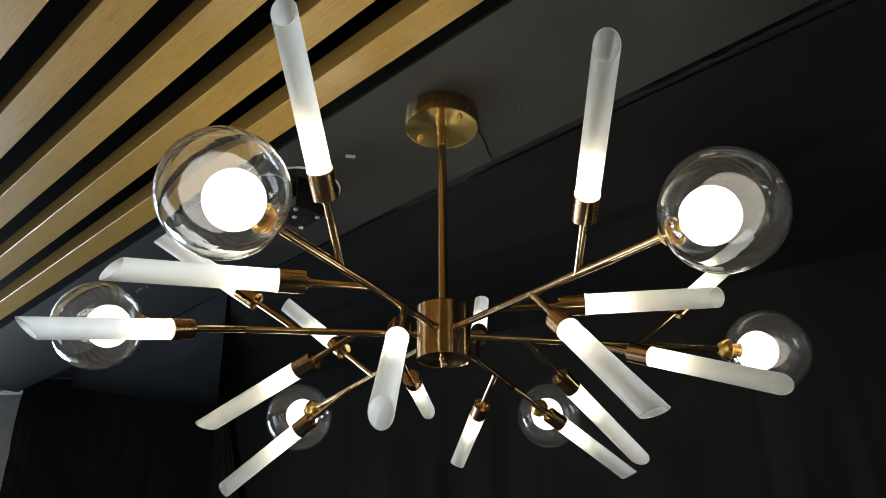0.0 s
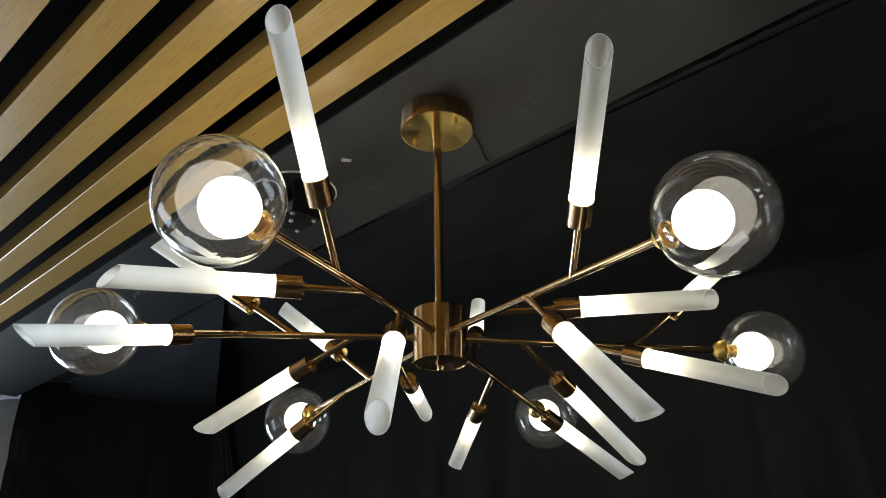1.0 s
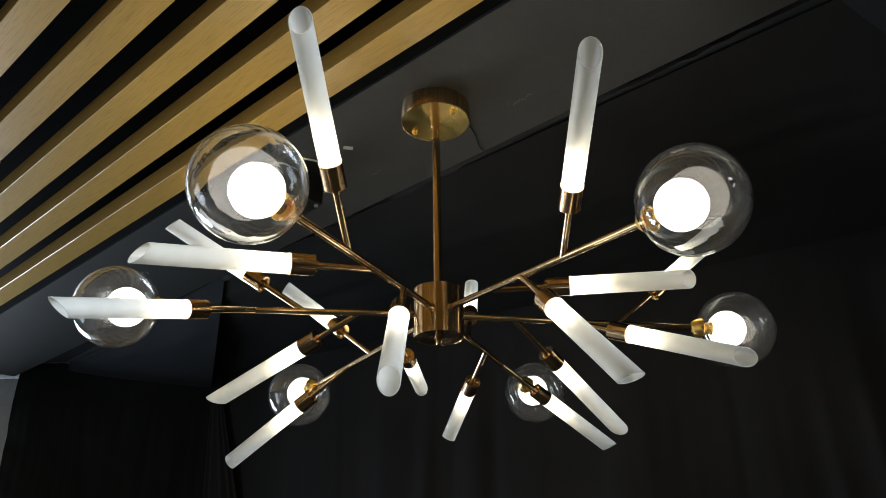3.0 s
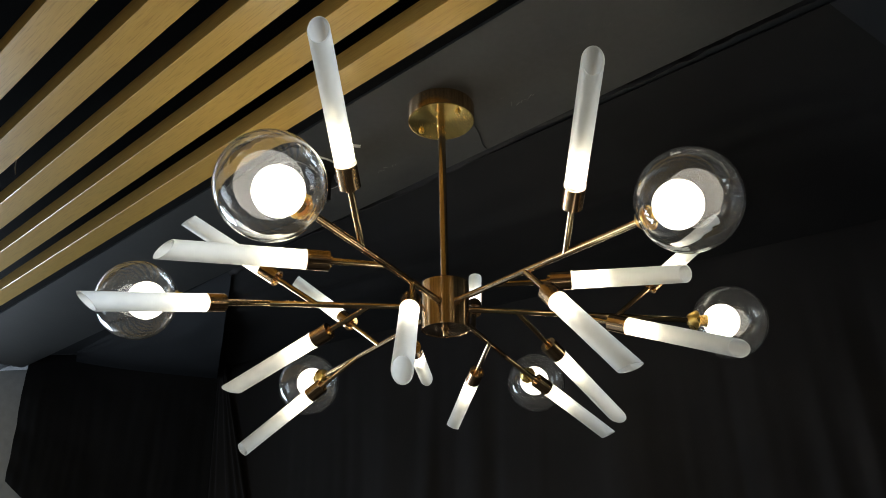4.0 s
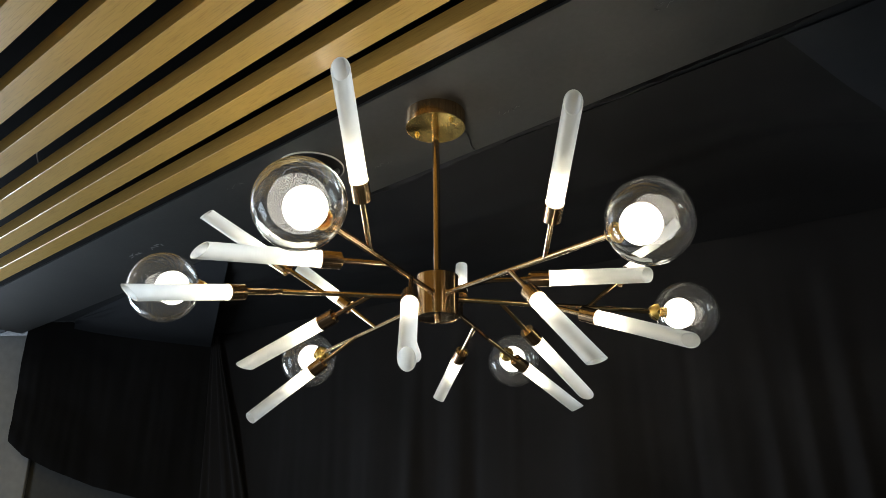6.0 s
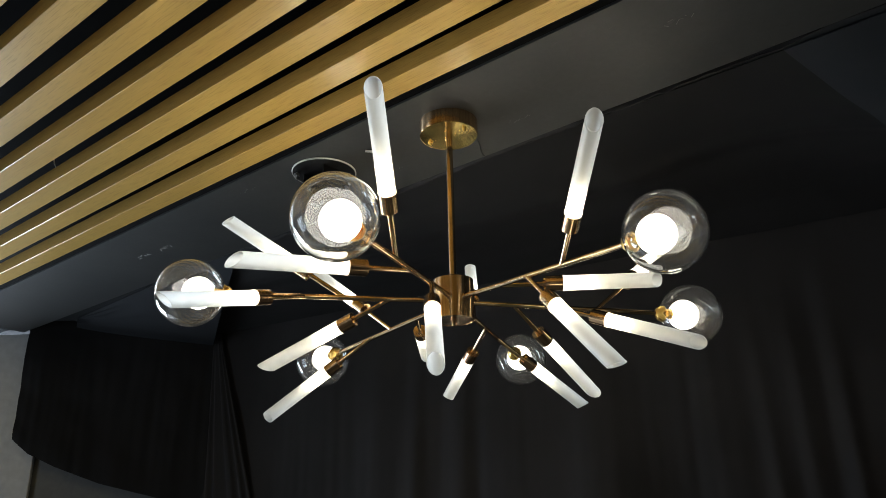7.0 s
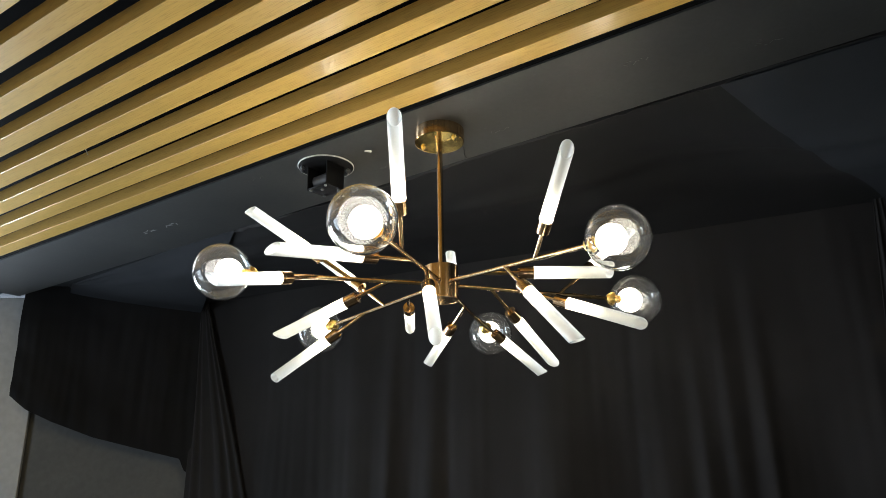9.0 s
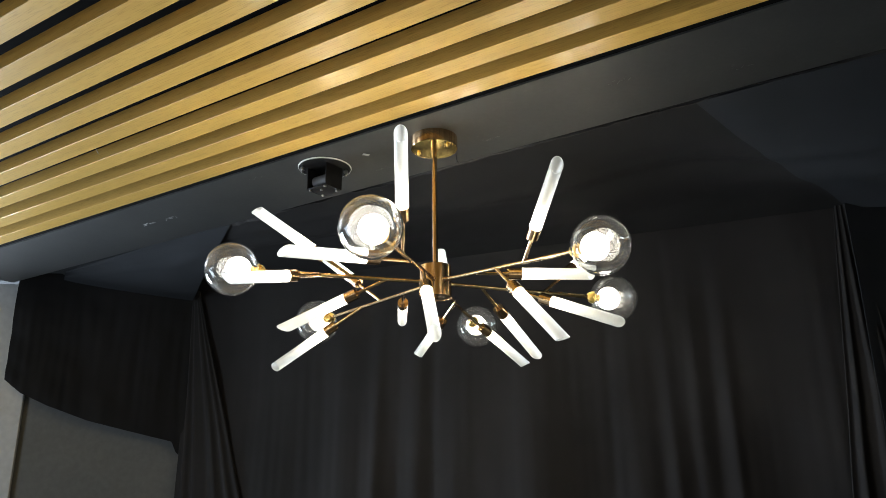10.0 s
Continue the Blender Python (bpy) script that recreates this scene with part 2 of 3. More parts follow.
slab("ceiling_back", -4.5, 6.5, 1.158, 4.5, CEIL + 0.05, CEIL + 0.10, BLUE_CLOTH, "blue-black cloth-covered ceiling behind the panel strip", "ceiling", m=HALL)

# walls that close the place
slab("wall_north", -7, 7, 6.0, 6.15, 0, 3.08, GREY_WALL, "plain grey painted wall", "wall")
slab("wall_south", -7, 7, -7.15, -7.0, 0, 3.08, GREY_WALL, "plain grey painted wall", "wall")
slab("wall_east", 7.0, 7.15, -7, 6, 0, 3.08, GREY_WALL, "plain grey painted wall", "wall")


def wall_with_window():
    bm = bmesh.new()
    for y0, y1, z0, z1 in ((-7, 0.1, 0, 3.08), (1.5, 3.2, 0, 3.08), (5.8, 6, 0, 3.08), (0.1, 1.5, 0, 0.15), (0.1, 1.5, 2.3, 3.08), (3.2, 5.8, 0, 0.15), (3.2, 5.8, 2.3, 3.08), (4.46, 4.54, 0.15, 2.3)):
        bmesh.ops.create_cube(bm, size=1, matrix=Matrix.Translation((-4.475, (y0 + y1) / 2, (z0 + z1) / 2)) @ Matrix.Diagonal((0.15, y1 - y0, z1 - z0, 1)))
    return thing("wall_west", bm, GREY_WALL, "grey painted wall with a wide shop window opening", "wall", kind="structure", smooth=False)


wall_with_window()
for y, share in ((0.80, 0.065), (3.83, 0.47), (5.17, 0.47)):
    area_lamp("window_daylight", look((-4.46, y, 1.22), (0, 0.6 * y, 1.1)), 1.25, 2.0, WINDOW * share, (0.72, 0.85, 1.0))


# ---- timber slats ----
def slat_mesh(x0, x1):
    """A hollow U-shaped baffle, open at the top."""
    w, h, k = 0.0625, 0.045, 0.004
    prof = [(0, h), (0, 0.0013), (0.0004, 0.0004), (0.0013, 0), (w - 0.0013, 0), (w - 0.0004, 0.0004), (w, 0.0013), (w, h), (w - k, h), (w - k, k), (k, k), (k, h)]
    bm = bmesh.new()
    ends = [[bm.verts.new((x, y, z)) for y, z in prof] for x in (x0, x1)]
    n = len(prof)
    for i in range(n):
        j = (i + 1) % n
        bm.faces.new((ends[0][i], ends[0][j], ends[1][j], ends[1][i]))
    for e in ends:
        bm.faces.new(e)
    bmesh.ops.recalc_face_normals(bm, faces=bm.faces)
    return mesh_of("timber_slat", bm, WOOD, smooth=False)


PITCH = 0.1235
slat_data = slat_mesh(-3.6, 4.2)
for k in range(22):
    ob = new("timber_slat", slat_data)
    ob.matrix_world = HALL @ pose(0, 0.700 - PITCH * k, 2.600)
    tagged(ob, "light oak laminate ceiling baffle with square edges", "ceiling slat", "timber ceiling slats")


# ---- black cloth booth ----
LEFT, RIGHT = Vector((-1.125, 3.06, 0)), Vector((1.62, 1.60, 0))


def folds(long, seed):
    """Uneven folds of hung cloth: place along the cloth, half width, depth, how far down they start."""
    rng = random.Random(seed)
    out, s = [], 0.02
    while s < long:
        w = rng.choice((0.028, 0.04, 0.06, 0.09, 0.13))
        out.append((s, w, w * rng.uniform(0.5, 1.1) * rng.choice((1, 1, 0.4)), rng.uniform(0.0, 0.45), rng.uniform(-0.06, 0.06)))
        s += w * rng.uniform(1.3, 3.2)
    return out


def wave(s, v, fs):
    """Depth of the cloth at s along it and v of the way down."""
    return sum(d * min(1, max(0.0, (v - 0.5 * v0 - 0.03) * 3)) * math.exp(-((s - p - lean * v) / w) ** 2) for p, w, d, v0, lean in fs if abs(s - p) < 3 * w + 0.07)


def drape(name, a, b, z_top, z_bottom, depth, label, nu=520, nv=48, seed=0.0, hem=None, head=None, material=None):
    """Hanging cloth from a to b, its pleats opening downwards; double walled."""
    d = (b - a)
    long = d.length
    d.normalize()
    n = Vector((d.y, -d.x, 0))
    bm = bmesh.new()
    grids = []
    fs = folds(long, seed)
    for back in (0.0, 0.004):
        rows = []
        for j in range(nv + 1):
            v = j / nv
            row = []
            for i in range(nu + 1):
                s = i / nu * long
                zb = z_bottom if hem is None else hem(i / nu)
                zt = z_top if head is None else head(i / nu)
                z = zt + (zb - zt) * v
                off = depth * wave(s, v, fs) + 0.030 * noise.noise((s * 1.6, v * 2.0, seed + 7)) + 0.006 * noise.noise((s * 7, v * 8, seed)) + 0.0045 * noise.noise((s * 26, v * 1.6, seed + 3)) * min(1.0, 3 * v)
                p = a + d * s + n * (off - back)
                row.append(bm.verts.new((p.x, p.y, z)))
            rows.append(row)
        grids.append(rows)
    for rows in grids:
        for j in range(nv):
            for i in range(nu):
                bm.faces.new((rows[j][i], rows[j][i + 1], rows[j + 1][i + 1], rows[j + 1][i]))
    f, g = grids
    for j in range(nv):
        for i in (0, nu):
            bm.faces.new((f[j][i], f[j + 1][i], g[j + 1][i], g[j][i]))
    for i in range(nu):
        for j in (0, nv):
            bm.faces.new((f[j][i], f[j][i + 1], g[j][i + 1], g[j][i]))
    bmesh.ops.recalc_face_normals(bm, faces=bm.faces)
    return thing(name, bm, material or CLOTH, label, "drape", kind="structure")


drape("backdrop_drape", LEFT, RIGHT, 2.652, 0.02, 0.72, "black pleated cloth hung behind the chandelier", seed=0.4)
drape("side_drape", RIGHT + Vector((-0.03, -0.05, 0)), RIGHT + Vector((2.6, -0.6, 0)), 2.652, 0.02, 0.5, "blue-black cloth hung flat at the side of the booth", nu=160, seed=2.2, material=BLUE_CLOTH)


def gathered(name, foot, d, n, z_top, z_bottom, spread, count, lean, label):
    """A gathered end of cloth that fans out downwards from a tight head into deep soft folds."""
    bm = bmesh.new()
    nu, nv = 16 * count, 40
    skins = []
    for back in (0.0, 0.005):
        rows = []
        for j in range(nv + 1):
            v = j / nv
            width = 0.04 + spread * v
            row = []
            for i in range(nu + 1):
                u = i / nu
                uu = u + 0.05 * math.sin(5.1 * u + 1.0) + 0.02 * noise.noise((u * 3, v * 2, 1.7))
                deep = 0.002 + 0.065 * v ** 0.8
                off = 0.012 + deep * (0.5 + 0.5 * math.cos(2 * math.pi * count * uu)) * (0.6 + 0.5 * noise.noise((u * 6, 2.0, 4.0))) * math.sin(math.pi * min(1, max(0, u))) ** 0.4
                p = foot + d * (width * (u + lean) + 0.05 * v * noise.noise((u * 1.5, v * 6, 8.0))) + n * (off - back)
                row.append(bm.verts.new((p.x, p.y, z_top + (z_bottom - z_top) * v)))
            rows.append(row)
        skins.append(rows)
        for j in range(nv):
            for i in range(nu):
                bm.faces.new((rows[j][i], rows[j][i + 1], rows[j + 1][i + 1], rows[j + 1][i]))
    f, g = skins
    for j in range(nv):
        for i in (0, nu):
            bm.faces.new((f[j][i], f[j + 1][i], g[j + 1][i], g[j][i]))
    for i in range(nu):
        for j in (0, nv):
            bm.faces.new((f[j][i], f[j][i + 1], g[j][i + 1], g[j][i]))
    bmesh.ops.recalc_face_normals(bm, faces=bm.faces)
    return thing(name, bm, CLOTH, label, "drape", kind="structure")


ALONG = (RIGHT - LEFT).normalized()
FACING = Vector((ALONG.y, -ALONG.x, 0))
gathered("corner_drape_1", LEFT, ALONG, FACING, 2.57, 0.02, 0.85, 5, 0.0, "black cloth gathered into the corner beside the grey wall")
gathered("corner_drape_2", RIGHT - ALONG * 0.02 + FACING * 0.03, ALONG, FACING, 2.59, 0.02, 0.50, 4, -0.45, "black cloth gathered at the outer corner of the booth")


def swag():
    """Cloth stretched from the panel strip to the head of the drape, creased where it turns down to the side."""
    a0, a1 = Vector((-0.81, 2.16, 2.648)), Vector((0.775, 0.985, 2.648))
    front = FACING * 0.03
    b0, b1 = LEFT + front, RIGHT + front
    b0.z = b1.z = 2.625
    bm = bmesh.new()
    nu, nv, run = 150, 60, 16
    rows = []
    for j in range(nv + 1):
        v = j / nv
        row = []
        for i in range(nu + 1):
            u = i / nu
            p = (a0.lerp(a1, u)).lerp(b0.lerp(b1, u), v)
            mid = math.sin(math.pi * u) * math.sin(math.pi * min(1, v * 1.0))
            wr = 0.008 * math.sin(v * 26 + 3.0 * noise.noise((u * 2.5, v * 3, 1.0))) * (0.4 + noise.noise((u * 4, v * 5, 3.3)))
            hollow = 0.035 * math.sin(math.pi * max(0.0, (u - 0.72) / 0.28)) * (1 - v) ** 0.6
            p.z += -0.030 * mid - 0.07 * v ** 6 + wr * math.sin(math.pi * v) + 0.014 * noise.noise((u * 5, v * 4, 9.0)) * math.sin(math.pi * v)
            p.z += hollow * math.sin(math.pi * v) - 0.05 * max(0.0, (u - 0.86) / 0.14) ** 2 * math.sin(math.pi * v)
            row.append(bm.verts.new(p))
        # past the crease the cloth runs on beside the panel
        for k in range(1, run + 1):
            out = p + Vector((0.79, -0.61, 0)) * 0.075 * k
            q = k / run
            out.z = p.z - 0.17 * min(1.0, 1.6 * v) * q ** 0.8 + 0.010 * noise.noise((k * 0.25, v * 3, 2.0))
            out.z = min(out.z, CEIL + 0.046)
            row.append(bm.verts.new(out))
        rows.append(row)
    for j in range(nv):
        for i in range(nu + run):
            # same sheet: the bluer second colour past the crease paints in window light
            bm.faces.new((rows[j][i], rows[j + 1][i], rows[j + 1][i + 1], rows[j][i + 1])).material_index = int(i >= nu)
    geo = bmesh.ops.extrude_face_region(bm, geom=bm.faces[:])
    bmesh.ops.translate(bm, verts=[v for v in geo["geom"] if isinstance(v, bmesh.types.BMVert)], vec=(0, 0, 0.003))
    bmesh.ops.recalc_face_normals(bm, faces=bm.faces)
    ob = thing("ceiling_cloth", bm, VELVET, "black cloth stretched and wrinkled under the ceiling, window light coloured in past the crease", "drape", kind="structure")
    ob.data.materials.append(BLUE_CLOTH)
    return ob


swag()


def panel_hem(u):
    return CEIL - 0.002 + 0.010 * noise.noise((u * 23, 4.0, 0)) + 0.004 * noise.noise((u * 80, 1.0, 0))


e0, e1 = HALL @ Vector((-1.9, 1.168, 0)), HALL @ Vector((0.62, 1.168, 0))
drape("hem_drape", e0, e1, 2.655, 2.6, 0.12, "wrinkled black cloth edge tucked behind the panel strip", nu=300, nv=6, seed=8.3, hem=panel_hem)

# grey wall beside the booth, its upper part covered with cloth
slab("wall_booth", -2.6, -1.10, 3.13, 3.25, 0, 2.60, GREY_WALL, "light grey painted wall half covered by black cloth", "wall")
slab("wall_pillar", -2.75, -1.935, 3.108, 3.128, 0, 2.606, WHITE_WALL, "white painted pillar reaching the ceiling", "wall", bevel=0.004)


def hem(u):
    """The valance's lower edge: it falls towards the corner and ends in a short tab."""
    stops = ((0.0, 2.095), (0.1, 2.027), (0.25, 1.965), (0.47, 1.891), (0.70, 1.838), (0.93, 1.787), (0.955, 1.735), (1.0, 1.705))
    for (u0, z0), (u1, z1) in zip(stops, stops[1:]):
        if u <= u1:
            return z0 + (z1 - z0) * (u - u0) / (u1 - u0)
    return stops[-1][1]


def head(u):
    """The valance's upper edge: it sags towards the corner."""
    return 2.652 - 0.116 * max(0.0, (u - 0.22) / 0.78) ** 0.75


drape("valance_drape", Vector((-2.012, 3.045, 0)), Vector((-1.105, 3.05, 0)), 2.652, 1.8, 0.15, "black cloth tacked over the head of the wall", nu=120, nv=30, seed=5.1, hem=hem, head=head, material=VELVET)


def corner_sheet():
    """The three-cornered piece of cloth under the ceiling between the panel strip, the valance's head and the main sheet."""
    tip, a0, b0 = Vector((-1.80, 3.03, 2.650)), Vector((-0.80, 2.155, 2.647)), LEFT + FACING * 0.03
    b0.z = 2.622
    bm = bmesh.new()
    n = 40
    rows = []
    for j in range(n + 1):
        v = j / n
        edge = a0.lerp(b0, v)
        edge.z -= 0.07 * v ** 6
        row = []
        for i in range(n + 1):
            w = 0.02 + 1.0 * i / n
            p = tip.lerp(edge, w)
            drop = head((p.x + 2.012) / 0.907) - 0.030
            p.z += (min(p.z, drop) - p.z) * v ** 3 - 0.022 * math.sin(math.pi * v) * min(1.0, w) + 0.010 * noise.noise((w * 4, v * 5, 6.0)) * math.sin(math.pi * v)
            row.append(bm.verts.new(p))
        rows.append(row)
    for j in range(n):
        for i in range(n):
            bm.faces.new((rows[j][i], rows[j + 1][i], rows[j + 1][i + 1], rows[j][i + 1]))
    geo = bmesh.ops.extrude_face_region(bm, geom=bm.faces[:])
    bmesh.ops.translate(bm, verts=[v for v in geo["geom"] if isinstance(v, bmesh.types.BMVert)], vec=(0, 0, 0.003))
    bmesh.ops.recalc_face_normals(bm, faces=bm.faces)
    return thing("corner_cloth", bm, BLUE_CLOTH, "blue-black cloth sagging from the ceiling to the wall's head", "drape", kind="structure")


corner_sheet()


# ---- chandelier ----
AXIS = Vector((0.0, 1.2, 0))
ARM_Z = 2.1315
lamp = tagged(new("chandelier"), "brushed brass chandelier with lit frosted tubes and clear glass globes", "chandelier")
lamp.matrix_world = Matrix.Translation((AXIS.x, AXIS.y, CEIL))


def local(p):
    return Vector(p) - Vector((AXIS.x, AXIS.y, CEIL))


def at(p):
    return Matrix.Translation(local(p))


# canopy: a shallow drum with a turned face, two dome nuts
canopy = part("canopy", lathe([(0.0, 0.0), (0.0725, 0.0), (0.0735, -0.001), (0.0735, -0.038), (0.0728, -0.0392), (0.0715, -0.0388)], 64), BRASS_HUB, lamp, "drum-shaped brass canopy")
part("canopy_face", lathe([(0.0715, -0.0382), (0.0712, -0.0394), (0.0088, -0.0394), (0.0088, -0.037)], 64), TURNED, canopy, "turned golden brass face plate")
for x, y in ((-0.047, 0.030), (0.039, -0.038)):
    part("dome_nut", lathe([(0.0062, -0.0385), (0.0062, -0.0415), (0.0048, -0.0415), (0.0048, -0.0445), (0.0036, -0.0465), (0.0, -0.0472)], 20), BRASS_GOLD, canopy, "", Matrix.Translation((x, y, 0)))
# stem with a collar at the canopy
stem = part("stem", lathe([(0.0, -0.035), (0.0086, -0.035), (0.0086, -0.440), (0.0, -0.440)], 24), BRASS_ROD, lamp, "straight brass stem")
part("collar", lathe([(0.0086, -0.0405), (0.0102, -0.0405), (0.0102, -0.052), (0.0095, -0.0528), (0.0086, -0.0528)], 24), BRASS_ROD, stem)
# hub
HUB_R, HUB_T, HUB_B = 0.048, 2.181, 2.083
hub = part("hub", lathe([(0.0, 0.0), (HUB_R - 0.0015, 0.0), (HUB_R, -0.0015), (HUB_R, HUB_B - HUB_T + 0.0006), (HUB_R - 0.0006, HUB_B - HUB_T), (HUB_R - 0.0030, HUB_B - HUB_T),
                         (HUB_R - 0.0032, HUB_B - HUB_T + 0.0012), (0.0, HUB_B - HUB_T + 0.0012)], 64), BRASS_HUB, lamp, "brushed antique brass drum", at((0, 1.2, HUB_T)))
finial = part("finial", lathe([(0.0, -0.093), (0.0085, -0.093), (0.0085, -0.099), (0.0062, -0.1), (0.0062, -0.1075), (0.0048, -0.1105), (0.0, -0.112)], 24), BRASS_HUB, hub, "", None)

TUBE_R, SOCKET_R, SOCKET_L, REACH = 0.0163, 0.0172, 0.0395, 0.2487
STEPS = (0.3457, 0.2506, 0.1505)      # where the branches leave an arm
GLOBE_D, GLOBE_R = 0.5897, 0.075


def tube_bm(length, cut):
    """A frosted glass tube with thick wall and slanted open end; the cut faces +x."""
    n, ro, ri = 40, TUBE_R, TUBE_R - 0.0021
    t = math.tan(radians(cut))
    bm = bmesh.new()
    rings = []

    def ring(r, z, slant, lift=0.0):
        rings.append([bm.verts.new((r * math.cos(2 * math.pi * i / n), r * math.sin(2 * math.pi * i / n), z - slant * t * r * math.cos(2 * math.pi * i / n) + lift)) for i in range(n)])
    ring(ri, 0.001, 0)
    ring(ro - 0.0008, 0.0, 0)
    ring(ro, 0.001, 0)
    for dr, z in ((0.0, 0.0062), (0.0009, 0.0066), (0.0010, 0.0095), (0.0, 0.0108)):
        ring(ro + dr, z, 0)
    for k in range(1, 8):
        ring(ro, 0.001 + (length - 0.02) * k / 8, 0)
    ring(ro, length - 0.0008, 1)
    ring((ro + ri) / 2, length, 1)
    ring(ri, length - 0.0008, 1)
    for k in range(7, 0, -1):
        ring(ri, 0.001 + (length - 0.02) * k / 8, 0)
    for a, b in zip(rings, rings[1:] + rings[:1]):
        for i in range(n):
            j = (i + 1) % n
            bm.faces.new((a[i], a[j], b[j], b[i]))
    bmesh.ops.recalc_face_normals(bm, faces=bm.faces)
    return bm


def socket_bm():
    """Brass cup: closed back with a rolled edge, open front that holds the tube."""
    r, l = SOCKET_R, SOCKET_L
    return lathe([(0.0, -0.004), (0.0080, -0.004), (0.0082, 0.002), (r, 0.002), (r, l), (r - 0.0011, l), (r - 0.0011, l - 0.02), (0.0, l - 0.02)], 36)


socket_data = mesh_of("socket", socket_bm(), BRASS_HUB)
led_data = mesh_of("led_lamp", lathe([(0.0, 0.0), (0.0062, 0.0), (0.0065, 0.001), (0.0065, 0.050), (0.005, 0.054), (0.0, 0.0555)], 16), LED_GLOW)
screw_data = mesh_of("screw", lathe([(0.0, 0.0), (0.0022, 0.0), (0.0022, 0.0035), (0.0014, 0.0045), (0.0, 0.0045)], 12), BRASS_GOLD)
globe_neck_data = mesh_of("globe_socket", lathe([(0.0, -0.019), (0.0072, -0.019), (0.0085, -0.0175), (0.0125, -0.0150), (0.0170, -0.0100), (0.0196, -0.0040), (0.0205, 0.0000), (0.0200, 0.0008), (0.0175, -0.0010), (0.011, -0.003), (0.0, -0.003)], 36), BRASS_GOLD)


def globe_bm():
    """Clear blown-glass globe with a short neck, inner and outer skin."""
    a0 = math.asin(0.0165 / GLOBE_R)
    out, inn = [], []
    for k in range(41):
        a = math.pi - a0 - (math.pi - a0) * k / 40
        out.append((GLOBE_R * math.sin(a), GLOBE_R * math.cos(a)))
        inn.append(((GLOBE_R - 0.0026) * math.sin(a), (GLOBE_R - 0.0026) * math.cos(a)))
    zn = -GLOBE_R - 0.004
    return lathe([(0.0, GLOBE_R)] + out[:-1][::-1] + [(0.0165, zn), (0.0148, zn)] + inn[:-1] + [(0.0, GLOBE_R - 0.0026)], 64)


globe_data = mesh_of("globe", globe_bm(), GLASS)
opal = [(0.0, -0.0505)] + [(0.0360 * math.sin(radians(a)), -0.0178 - 0.0360 * math.cos(radians(a))) for a in range(24, 180, 6)] + [(0.0, 0.0182)]
bulb_data = mesh_of("bulb", lathe(opal, 40), BULB_GLOW)
# threaded base of the bulb
thread = [(0.0, -0.0705), (0.0105, -0.0705)]
for k in range(5):
    thread += [(0.0118, -0.0690 + 0.0032 * k), (0.0106, -0.0674 + 0.0032 * k)]
bulb_base_data = mesh_of("bulb_base", lathe(thread + [(0.0138, -0.0505), (0.0138, -0.0475), (0.0, -0.0475)], 32), BRASS_GOLD)

# arm: heading, sideways offset, slope, turn of its branches; then per branch: shift along the arm, change of
# branch length, turn, tilt, change of reach, and where the tube's slanted mouth looks
CAM_SIDE, UPWARD, AWAY, LEFTW, RIGHTW, DOWN = (0, -1, -0.35), (0, -0.2, 1), (0, 1, 0.4), (-1, 0, 0.2), (1, 0, 0.2), (0, -0.4, -1)
ARMS = [
    (9.96, 0.0070, -0.0309, 3.6, ((0.0041, 0.0029, -2.2, -1.2, 0.0012, CAM_SIDE), (0.0034, -0.0106, -4.2, 3.4, 0.0027, CAM_SIDE), (-0.0060, 0.0021, 6.4, 1.1, 0.0015, (-0.3, 0.9, 0.0)))),
    (70.06, -0.0014, -0.0284, -117.1, ((-0.0002, -0.0011, -13.9, -1.6, -0.0033, (-0.16, -0.51, -0.84)), (-0.0083, 0.0056, -3.3, -1.2, -0.0093, CAM_SIDE), (-0.0046, 0.0094, 17.2, 2.6, -0.0074, CAM_SIDE))),
    (130.13, -0.0044, -0.0464, 143.1, ((0.0019, 0.0037, -5.3, -0.7, -0.0055, CAM_SIDE), (0.0014, 0.0056, -1.8, 1.7, -0.0023, CAM_SIDE), (-0.0048, 0.0068, 7.1, -1.1, -0.0047, AWAY))),
    (190.42, -0.0031, 0.0027, 109.8, ((-0.0037, 0.0017, 1.2, 0.4, 0.0049, (-0.10, 0.25, -0.9)), (0.0013, 0.0002, -7.3, -5.6, 0.0023, (0.16, -0.95, 0.28)), (-0.0024, -0.0015, 6.2, -4.6, 0.0075, (0.41, 0.5, -0.8)))),
    (249.99, 0.0063, -0.0400, 28.0, ((-0.0008, 0.0050, -7.8, -2.3, -0.0069, CAM_SIDE), (0.0076, -0.0009, -0.9, 1.5, 0.0083, (0, -1, 0.55)), (0.0102, -0.0175, 8.7, 2.0, 0.0060, (-0.15, -0.65, 0.70)))),
    (309.39, -0.0066, -0.0419, -41.4, ((-0.0012, -0.0065, -5.7, 0.7, -0.0026, CAM_SIDE), (-0.0054, -0.0053, -4.1, -1.2, 0.0143, (-0.15, 0.8, -0.6)), (0.0076, 0.0003, 9.8, 4.1, -0.0082, CAM_SIDE))),
]
ARM_R, BRANCH_R = 0.0060, 0.0056
